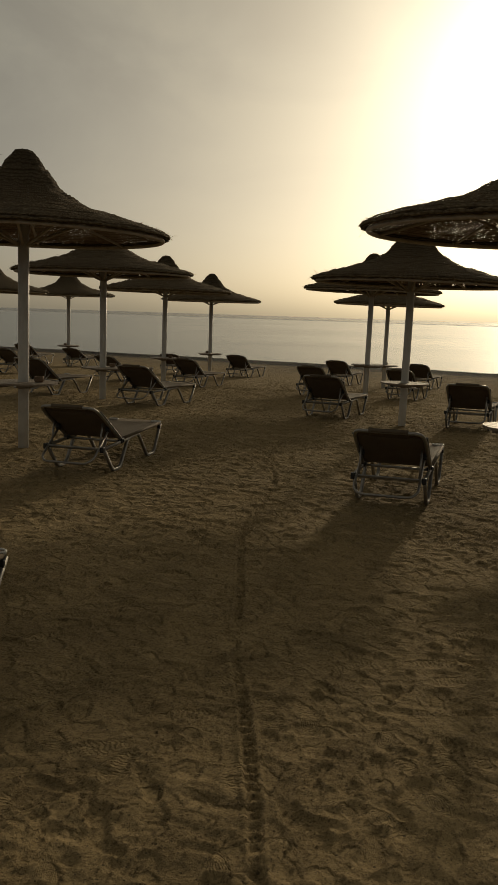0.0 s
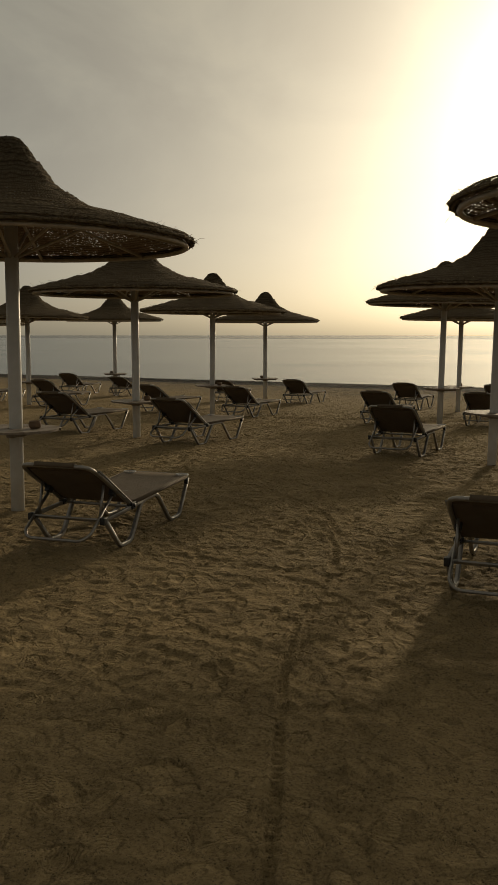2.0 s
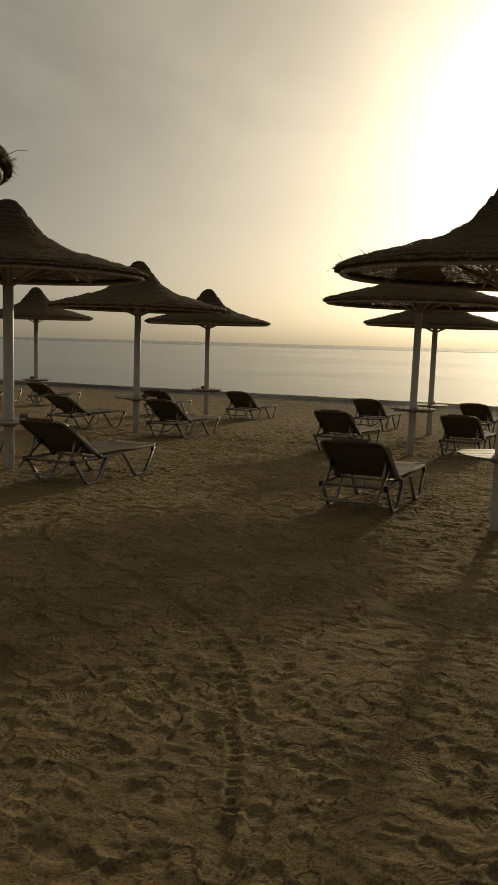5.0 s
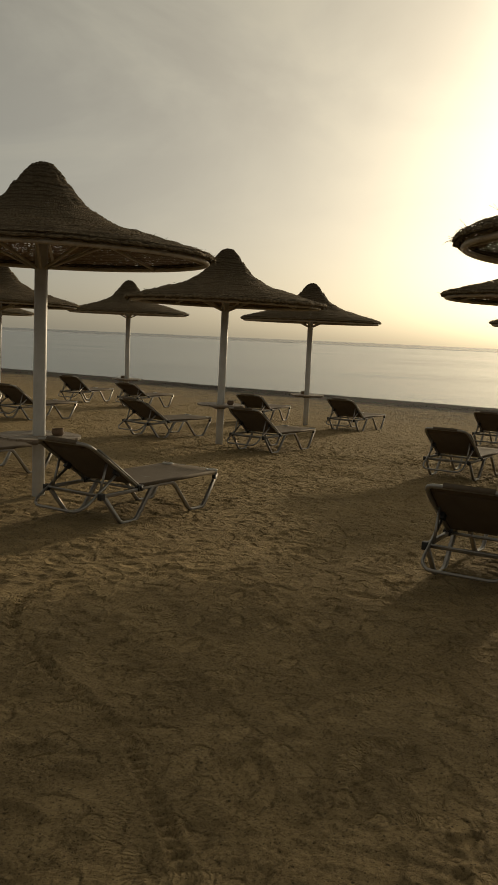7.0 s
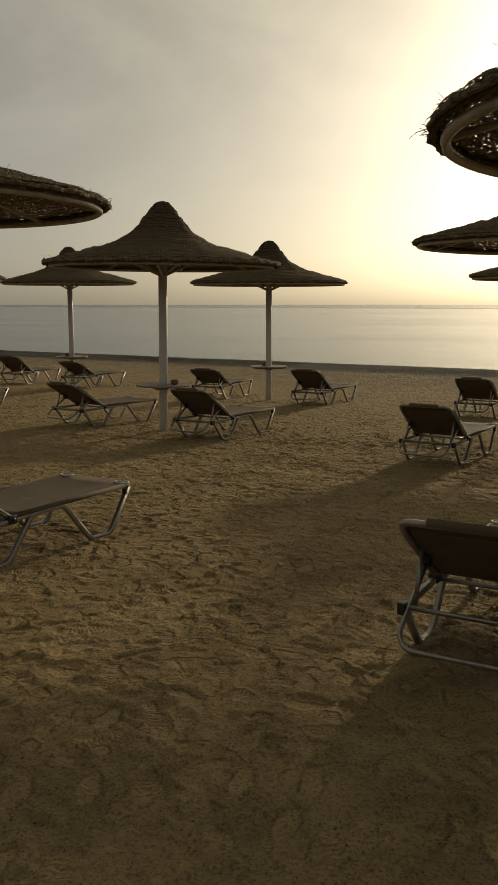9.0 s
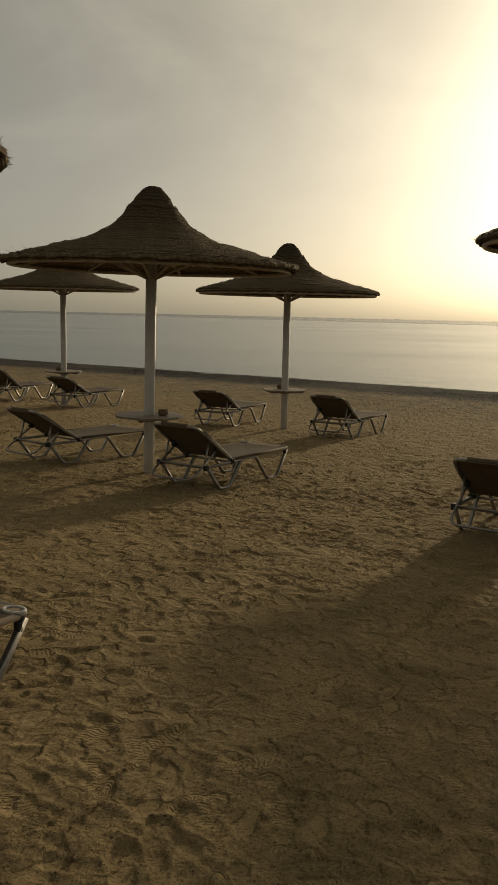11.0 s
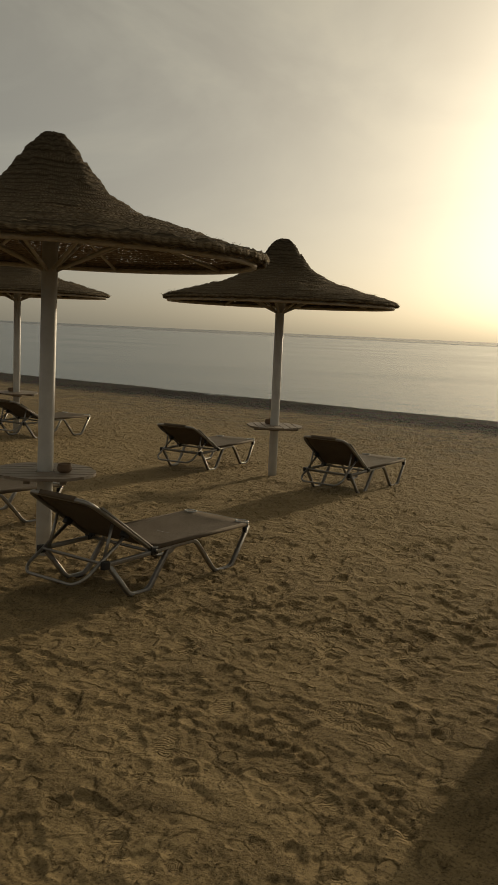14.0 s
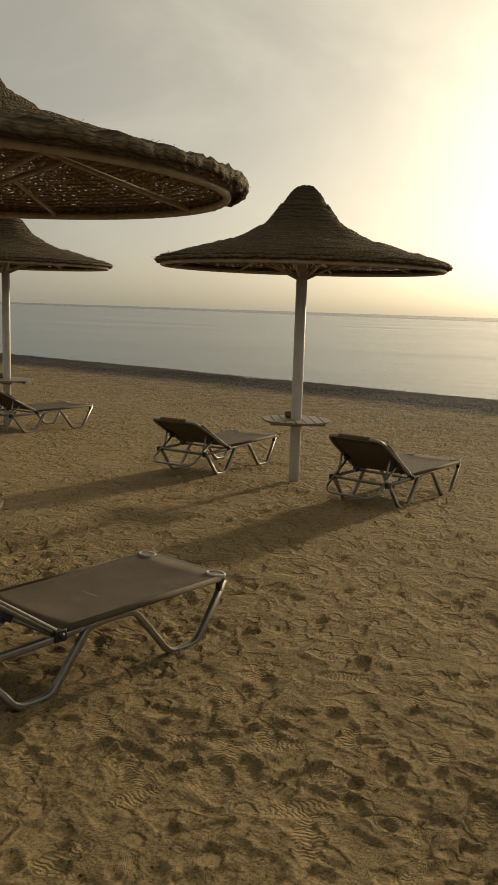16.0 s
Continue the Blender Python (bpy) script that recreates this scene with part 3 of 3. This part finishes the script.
def canopy_mesh(bm, drop, coil, seed):
    rs, hs = zip(*CANOPY)
    length = np.concatenate([[0], np.cumsum(np.hypot(np.diff(rs), np.diff(hs)))])
    rows, segs = 96, 88
    uvs = bm.loops.layers.uv.verify()
    grid = lattice(50 + seed)
    rings, total = [], length[-1]
    for j in range(rows + 1):
        t = j / rows * total
        r, h = np.interp(t, length, rs), np.interp(t, length, hs)
        saw = (t / 0.046) % 1.0
        tier = 0.014 * sum(t > q for q in (0.30, 0.62, 1.05)) - 0.012 * t
        ring = []
        for i in range(segs):
            a = 2 * math.pi * i / segs
            wob = value_noise(np.array(i * 40 / segs), np.array(t * 14), grid) - 0.5
            slow = value_noise(np.array(i * 8 / segs), np.array(t * 2.5), grid) - 0.5
            out = coil * (0.008 * saw + 0.018 * wob + tier) + 0.02 * slow * min(1, t) * max(0.15, 1 - t / 1.5)
            ring.append(bm.verts.new(((r + out * 0.45) * math.cos(a), (r + out * 0.45) * math.sin(a), RIM + h - drop + out)))
        rings.append(ring)
    for j in range(rows):
        for i in range(segs):
            k = (i + 1) % segs
            f = bm.faces.new((rings[j][i], rings[j + 1][i], rings[j + 1][k], rings[j][k]))
            v0, v1 = j / rows * total, (j + 1) / rows * total
            for loop, (u, v) in zip(f.loops, ((i, v0), (i, v1), (i + 1, v1), (i + 1, v0))):
                loop[uvs].uv = (u / segs * 4.0, v)


def rope_rim(bm):
    """The thick bound roll of straw round the edge."""
    uvs = bm.loops.layers.uv.verify()
    segs, sides, rings = 300, 10, []
    rng = random.Random(8)
    lumps = [rng.uniform(-1, 1) for _ in range(segs)]
    for i in range(segs):
        a = 2 * math.pi * i / segs
        ring = []
        for k in range(sides):
            b = 2 * math.pi * k / sides
            r = 0.024 + 0.005 * math.sin(b * 2 + i * 0.8) + 0.006 * lumps[i] + 0.003 * lumps[(i * 7 + k * 31) % segs]
            ring.append(bm.verts.new(((1.435 + r * math.cos(b)) * math.cos(a), (1.435 + r * math.cos(b)) * math.sin(a), RIM + 0.012 + r * 0.85 * math.sin(b))))
        rings.append(ring)
    for i in range(segs):
        for k in range(sides):
            m = (k + 1) % sides
            f = bm.faces.new((rings[i][k], rings[(i + 1) % segs][k], rings[(i + 1) % segs][m], rings[i][m]))
            for loop, (u, v) in zip(f.loops, ((i, k), (i + 1, k), (i + 1, k + 1), (i, k + 1))):
                loop[uvs].uv = (u * 0.0135, v * 0.02)


def loose_straw(bm):
    rng = random.Random(3)
    rs, hs = zip(*CANOPY)
    for _ in range(2600):
        a = rng.uniform(0, 2 * math.pi)
        t = rng.random() ** 0.2
        r = 0.25 + t * 1.21
        z = RIM + (float(np.interp(r, rs, hs)) if r < 1.44 else 0.0) + 0.015
        out = Vector((math.cos(a), math.sin(a), 0))
        side = Vector((-math.sin(a), math.cos(a), 0))
        long = rng.uniform(0.012, 0.045) * (2.4 if rng.random() < 0.03 else 1)
        lean = rng.uniform(-1, 1)
        lift = rng.uniform(-0.35, 0.7) if r > 1.38 else rng.uniform(0.15, 0.7)
        p = out * r + Vector((0, 0, z))
        d = (out * rng.uniform(0.2, 1.0) + side * lean + Vector((0, 0, lift))).normalized()
        q = p + d * long * 0.6
        e = q + (d + Vector((0, 0, -0.4))).normalized() * long * 0.5
        tube(bm, (p, q, e), lambda s: 0.0022 * (1 - 0.7 * s), 3)


def beach_umbrella():
    thing = new("beach_umbrella")
    tagged(thing, "woven straw beach umbrella on a white pole with a slatted table", "beach umbrella", "straw umbrellas on the beach")
    tube_part("pole", ((0, 0, -0.5), (0, 0, 0.7), (0, 0, RIM + 0.45)), 0.055, PAINT, thing, sides=20, label="white painted steel pole, chipped")
    bm = bmesh.new()
    canopy_mesh(bm, 0.0, 1.0, 1)
    canopy_mesh(bm, 0.014, 0.8, 1)
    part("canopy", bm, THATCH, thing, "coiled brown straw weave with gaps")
    bm = bmesh.new()
    rope_rim(bm)
    part("rim_roll", bm, THATCH_ROPE, thing, "bound straw roll along the edge")
    bm = bmesh.new()
    loose_straw(bm)
    part("loose_straw", bm, THATCH_ROPE, thing)["kind"] = "stuff"
    ring = [(1.395 * math.cos(a), 1.395 * math.sin(a), RIM - 0.022) for a in (2 * math.pi * i / 72 for i in range(72))]
    tube_part("ring", ring, 0.019, RAIL, thing, sides=8, closed=True, label="cream painted tube ring")
    for k in range(8):
        a = 2 * math.pi * (k + 0.5) / 8
        c, s = math.cos(a), math.sin(a)
        tube_part("rafter", ((0.05 * c, 0.05 * s, RIM + 0.33), (1.39 * c, 1.39 * s, RIM - 0.018)), 0.014, RAIL, thing, sides=6)
        tube_part("strut", ((0.05 * c, 0.05 * s, RIM - 0.12), (0.66 * c, 0.66 * s, RIM + 0.155)), 0.013, RAIL, thing, sides=6)
    # table round the pole: planks sawn to a circle
    bm = bmesh.new()
    box(bm, (0, 0.12, 0.567), (0.56, 0.045, 0.03), 0.004)
    box(bm, (0, -0.12, 0.567), (0.56, 0.045, 0.03), 0.004)
    tube(bm, ((0, 0, 0.535), (0, 0, 0.59)), 0.075, 16)
    table = part("table", bm, SLAT, thing, "round table of weathered white planks")
    rad, wide = 0.355, 0.098
    rng = random.Random(21)
    for k in range(7):
        ragged = rng.uniform(0.94, 1.04)
        x0 = -rad + 0.012 + k * 0.0985
        xm = x0 + wide / 2 - 0.003
        outline = []
        for i in range(7):
            x = x0 + (wide - 0.012) * i / 6
            outline.append((x, ragged * math.sqrt(max(rad * rad - x * x, 0.0012))))
        split = 2 <= k <= 4
        spans = ((0.058, 1), (0.058, -1)) if split and abs(xm) < 0.08 else ((None, 0),)
        for inner, sign in spans:
            bm = bmesh.new()
            if inner is None:
                loop = outline + [(x, -y) for x, y in reversed(outline)]
            else:
                loop = [(x, y * sign) for x, y in outline] + [(outline[-1][0], inner * sign), (outline[0][0], inner * sign)]
            base = [bm.verts.new((x, y, 0.583)) for x, y in loop]
            top = [bm.verts.new((x, y, 0.603)) for x, y in loop]
            bm.faces.new(base[::-1])
            bm.faces.new(top)
            for i in range(len(loop)):
                j = (i + 1) % len(loop)
                bm.faces.new((base[i], base[j], top[j], top[i]))
            part("slat", bm, SLAT, table, smooth=False)
    return thing


PEAK = {1: 1.10, 2: 0.98, 3: 1.055}  # canopies that rise higher than the rest
THICK_RIM = (3,)
TABLE_DROP = {9: 0.17, 4: 0.035, 5: -0.03}  # tables clamped higher or lower on their poles
UMBRELLAS = (  # place, turn, lean, rim height, spread
    (-2.60, 4.10, 20, 0.6, 0.3, 2.13, 1.0), (-2.43, 9.70, 75, -0.3, 0.3, 2.25, 1.04), (-2.47, 15.0, 130, 0.2, 0.0, 2.09, 1.01), (-2.06, 21.08, 114, 0.2, 0.5, 2.17, 1.03),
    (-1.19, 25.95, 200, 0.2, 0.0, 2.15, 0.985), (-5.8, 28.3, 150, 0.4, 0.0, 2.23, 0.99), (-6.87, 23.5, 95, -0.4, 0.3, 2.11, 1.02), (-10.9, 31.0, 10, 0.0, 0.0, 2.15, 1.0),
    (2.25, 7.45, 40, 0.3, 0.4, 2.20, 0.985), (2.14, 12.6, 110, 0.2, 0.8, 1.985, 0.945), (2.46, 19.0, 170, 0.2, 0.9, 2.26, 0.985), (3.46, 23.1, 62, 0.3, 0.7, 2.14, 0.96))
first = None
for number, (x, y, turn, lx, ly, rim, spread) in enumerate(UMBRELLAS):
    m = pose(x, y, ground_z(x, y) + rim - RIM, lx, ly, 0) @ pose(0, 0, 0, 0, 0, turn) @ Matrix.Diagonal((spread, spread, 1, 1))
    if first is None:
        first = beach_umbrella()
        first.matrix_basis = m
        continue
    thing = copy_thing(first, m)
    for piece in thing.children:
        kind = piece.name.split(".")[0]
        if kind == "table":
            piece.location.z += TABLE_DROP.get(number, 0.0)
        if kind == "rim_roll" and number in THICK_RIM:
            piece.scale, piece.location.z = (1.02, 1.02, 1.6), -RIM * 0.6
        if kind in ("canopy", "loose_straw"):
            tall = PEAK.get(number, 1.0)
            piece.scale.z, piece.location.z = tall, RIM * (1 - tall)


# sun loungers: origin on the ground between the head-end legs, foot end along +y
def sling_bm(corners, thick, sag, nx=10, ny=12):
    """A stretched cloth between four corners (two at one end, two at the other), with a hem."""
    bm = bmesh.new()
    (a, b, c, d) = [Vector(p) for p in corners]
    up = (b - a).cross(d - a).normalized()
    if up.z < 0:
        up = -up
    layers = []
    for lift in (thick / 2, -thick / 2):
        grid = []
        for j in range(ny + 1):
            v = j / ny
            row = []
            for i in range(nx + 1):
                u = i / nx
                p = (a * (1 - u) + b * u) * (1 - v) + (d * (1 - u) + c * u) * v
                dip = sag * (1 - (2 * u - 1) ** 2) * (1 - (2 * v - 1) ** 6)
                row.append(bm.verts.new(p + up * (lift - dip)))
            grid.append(row)
        layers.append(grid)
    for g in layers:
        for j in range(ny):
            for i in range(nx):
                bm.faces.new((g[j][i], g[j][i + 1], g[j + 1][i + 1], g[j + 1][i]))
    t, w = layers
    loop = lambda g: [g[0][i] for i in range(nx + 1)] + [g[j][nx] for j in range(1, ny + 1)] + [g[ny][i] for i in range(nx - 1, -1, -1)] + [g[j][0] for j in range(ny - 1, 0, -1)]
    lt, lw = loop(t), loop(w)
    for i in range(len(lt)):
        j = (i + 1) % len(lt)
        bm.faces.new((lt[i], lt[j], lw[j], lw[i]))
    return bm


def sun_lounger(lift):
    thing = new("sun_lounger")
    tagged(thing, "taupe mesh sun lounger with raised backrest on sand", "sun lounger", "sun loungers on the beach")
    half, tr = 0.285, 0.015
    hinge, tilt, long = Vector((0, 0.20, 0.268)), radians(lift), 0.67
    back = Vector((0, -math.cos(tilt), math.sin(tilt)))
    for sx in (-1, 1):
        x = sx * half
        wave = [(x, -0.20, 0.238), (x, 0.0, 0.01), (x, 0.17, 0.01), (x, 0.355, 0.258), (x, 0.42, 0.272), (x, 0.625, 0.274), (x, 0.865, 0.01), (x, 1.05, 0.01), (x, 1.24, 0.292)]
        tube_part("leg_tube", wave, tr * 1.05, ALU, thing, 0.05, 16, label="bent ribbed aluminium leg tube", flute=0.16)
        tube_part("rail", [(x, -0.23, 0.24), (x, 0.22, 0.256), (x, 0.36, 0.272)], tr, ALU, thing, 0.05, 16, flute=0.16)
        tube_part("seat_hem", [(x * 1.01, 0.24, 0.284), (x * 1.01, 1.20, 0.306)], 0.0155, SLING, thing, label="cloth hem wrapped round the rail")
        bm = bmesh.new()
        box(bm, (x, -0.225, 0.24), (0.036, 0.05, 0.05), 0.006)
        part("end_cap", bm, BLACK, thing, "black plastic end cap")
        bm = bmesh.new()
        box(bm, (x, 0.20, 0.266), (0.042, 0.06, 0.05), 0.006)
        tube(bm, ((x - 0.03, 0.20, 0.268), (x + 0.03, 0.20, 0.268)), 0.014, 10)
        part("hinge", bm, BLACK, thing, "black plastic hinge block")
        bm = bmesh.new()
        box(bm, (x * 0.9, hinge.y + back.y * 0.28, hinge.z + back.z * 0.28 - 0.02), (0.04, 0.05, 0.045), 0.006, Matrix.Rotation(-tilt, 4, "X"))
        part("notch_block", bm, BLACK, thing)
        bm = bmesh.new()
        box(bm, (x, 1.205, 0.262), (0.03, 0.022, 0.04), 0.004)
        part("foot_bracket", bm, BLACK, thing)
        cx = sx * (half - 0.04)
        loop = [(cx + 0.05 * math.cos(a), 1.222 + 0.036 * math.sin(a), 0.319) for a in (2 * math.pi * i / 20 for i in range(20))]
        tube_part("foot_loop", loop, 0.0075, WHITE_CAP, thing, sides=6, closed=True, label="pale oval corner loop")
    foot = [(-half, 1.18, 0.303), (-half + 0.012, 1.262, 0.306), (half - 0.012, 1.262, 0.306), (half, 1.18, 0.303)]
    tube_part("foot_bar", foot, tr, ALU, thing, 0.06)
    tube_part("cross_bar", [(-half, 0.20, 0.258), (half, 0.20, 0.258)], 0.011, ALU, thing)
    tube_part("cross_bar", [(-half, -0.20, 0.235), (half, -0.20, 0.235)], 0.011, ALU, thing)
    tube_part("cross_bar", [(-half, 0.62, 0.272), (half, 0.62, 0.272)], 0.011, ALU, thing)
    part("seat", sling_bm([(-0.297, 0.215, 0.287), (0.297, 0.215, 0.287), (0.283, 1.24, 0.317), (-0.283, 1.24, 0.317)], 0.010, 0.022), SLING, thing, "taupe woven mesh seat")
    # backrest
    frame_pts = []
    for sx, t in ((-1, 0), (-1, 0.8), (-1, 1.0), (1, 1.0), (1, 0.8), (1, 0)):
        w = half - 0.005 if t < 0.9 else half - 0.025
        frame_pts.append(hinge + back * long * t + Vector((sx * w, 0, 0)))
    tube_part("back_frame", frame_pts, tr, ALU, thing, 0.07)
    up = Vector((0, math.sin(tilt), math.cos(tilt)))
    p, q, top = hinge + back * 0.03 + up * 0.012, hinge + back * long * 0.86 + up * 0.013, hinge + back * (long - 0.012) + up * 0.012
    wide = lambda at, w: [at + Vector((-w, 0, 0)), at + Vector((w, 0, 0))]
    bm = sling_bm(wide(p, 0.29) + wide(q, 0.288)[::-1], 0.010, 0.015)
    backrest = part("backrest", bm, SLING, thing, "taupe woven mesh backrest")
    part("back_top", sling_bm(wide(q, 0.288) + wide(top, 0.245)[::-1], 0.010, 0.0, 10, 4), SLING, backrest)
    over = hinge + back * (long + 0.016) + up * 0.004
    part("head_pocket", sling_bm(wide(hinge + back * long * 0.9 + up * 0.008, 0.155) + wide(over, 0.155)[::-1], 0.032, 0.0, 10, 4), SLING, backrest, "cloth sleeve over the top bar")
    for sx in (-1, 1):
        edge = [p + Vector((sx * 0.292, 0, 0)), q + Vector((sx * 0.292, 0, 0.004))]
        tube_part("piping", edge, 0.008, SEAM, backrest, sides=6)
    # prop frame under the backrest
    w = half - 0.03
    grip, high = hinge + back * 0.26 - Vector((0, 0, 0.012)), hinge + back * 0.40 - Vector((0, 0, 0.012))
    prop = [(-w, grip.y, grip.z), (-w, -0.36, 0.17), (-w + 0.05, -0.41, 0.135), (w - 0.05, -0.41, 0.135), (w, -0.36, 0.17), (w, grip.y, grip.z)]
    tube_part("prop", prop, 0.011, ALU, thing, 0.07)
    tube_part("prop_bar", [(-w, -0.24, 0.251), (w, -0.24, 0.251)], 0.009, ALU, thing)
    for sx in (-1, 1):
        tube_part("prop_arm", [(sx * (w - 0.012), -0.20, 0.25), (sx * (w - 0.012), high.y, high.z)], 0.010, ALU, thing)
    return thing


LOUNGERS = (  # the seaward-right head-end foot, and the heading clockwise from y
    (-1.525, 3.41, 15), (-3.45, 9.75, 18), (-1.28, 8.5, 15), (1.46, 7.40, 17.5), (-1.45, 14.15, 24), (-3.40, 15.4, 22), (-1.13, 20.3, 24.5), (-3.08, 21.25, 30),
    (-0.05, 25.05, 23), (-2.0, 25.9, 16), (-5.2, 27.7, 20), (-6.9, 28.45, 15), (-5.9, 22.75, 22), (-7.85, 23.7, 20), (1.40, 13.2, 22), (3.3, 12.35, 20),
    (1.61, 18.93, 24), (3.5, 18.9, 24), (2.62, 23.6, 24), (4.7, 23.2, 26))
RECLINED = {(-2.0, 25.9): 27, (-5.2, 27.7): 27, (-3.08, 21.25): 30}
built = {}
for x, y, yaw in LOUNGERS:
    lift = RECLINED.get((x, y), 33)
    a = radians(yaw)
    x, y = x - 0.285 * math.cos(a), y + 0.285 * math.sin(a)
    fx, fy = x + math.sin(a), y + math.cos(a)
    pitch = math.degrees(math.atan2(ground_z(fx, fy) - ground_z(x, y), 1.0))
    m = pose(x, y, ground_z(x, y) - 0.004, pitch, 0, -yaw)
    if lift not in built:
        built[lift] = sun_lounger(lift)
        built[lift].matrix_basis = m
    else:
        copy_thing(built[lift], m)


def ashtray():
    bm = bmesh.new()
    outline = ((0.0, 0.0), (0.038, 0.0), (0.05, 0.012), (0.054, 0.032), (0.046, 0.056), (0.05, 0.062), (0.044, 0.062), (0.040, 0.05), (0.044, 0.03), (0.0, 0.02))
    rings = [[bm.verts.new((r * math.cos(a), r * math.sin(a), z)) for a in (2 * math.pi * i / 20 for i in range(20))] if r else [bm.verts.new((0, 0, z))] for r, z in outline]
    for a, b in zip(rings, rings[1:]):
        for i in range(20):
            j = (i + 1) % 20
            loop = [v for v in (a[i % len(a)], a[j % len(a)], b[j % len(b)], b[i % len(b)])]
            loop = list(dict.fromkeys(loop))
            if len(loop) > 2:
                bm.faces.new(loop)
    ob = part("ashtray", bm, CLAY)
    return tagged(ob, "brown clay pot ashtray on a slatted table", "ashtray", "ashtrays on the umbrella tables")


pot = None
for k, (ox, oy) in {1: (0.17, 0.0), 2: (0.15, 0.05), 3: (0.16, -0.02), 4: (-0.09, 0.10), 5: (-0.12, 0.05), 11: (0.06, 0.12)}.items():
    x, y = UMBRELLAS[k][:2]
    m = pose(x + ox, y + oy, ground_z(x, y) + UMBRELLAS[k][5] - RIM + 0.604 + TABLE_DROP.get(k, 0.0))
    if pot is None:
        pot = ashtray()
        pot.matrix_basis = m
    else:
        copy_thing(pot, m)


def weed_and_pebbles():
    """Dark weed clumps and pebbles strewn along the water's edge."""
    rng = random.Random(12)
    verts, faces = [], []
    for _ in range(16000):
        v = SHORE - 0.1 - abs(rng.gauss(0, 1.5))
        a = rng.uniform(-38, 3)
        x, y = SEA_N[0] * v + SEA_N[1] * a, SEA_N[1] * v - SEA_N[0] * a
        z = ground_z(x, y)
        r = rng.uniform(0.006, 0.017)
        h, w = r * rng.uniform(0.5, 1.0), r * rng.uniform(0.8, 1.6)
        t = rng.uniform(0, 3.14)
        c, s = math.cos(t), math.sin(t)
        k = len(verts)
        for ax, ay in ((1, 0), (0.5, 0.8), (-0.5, 0.9), (-1, 0), (-0.5, -0.8), (0.6, -0.9)):
            verts.append((x + w * ax * c - r * ay * s, y + w * ax * s + r * ay * c, z - 0.01))
        verts.append((x, y, z + h))
        faces += [(k + i, k + (i + 1) % 6, k + 6) for i in range(6)]
    ob = part("shore_pebbles", (verts, [], faces), PEBBLE, smooth=False)
    tagged(ob, "dark pebbles and seaweed clumps at the water's edge", "pebbles", kind="stuff")


weed_and_pebbles()
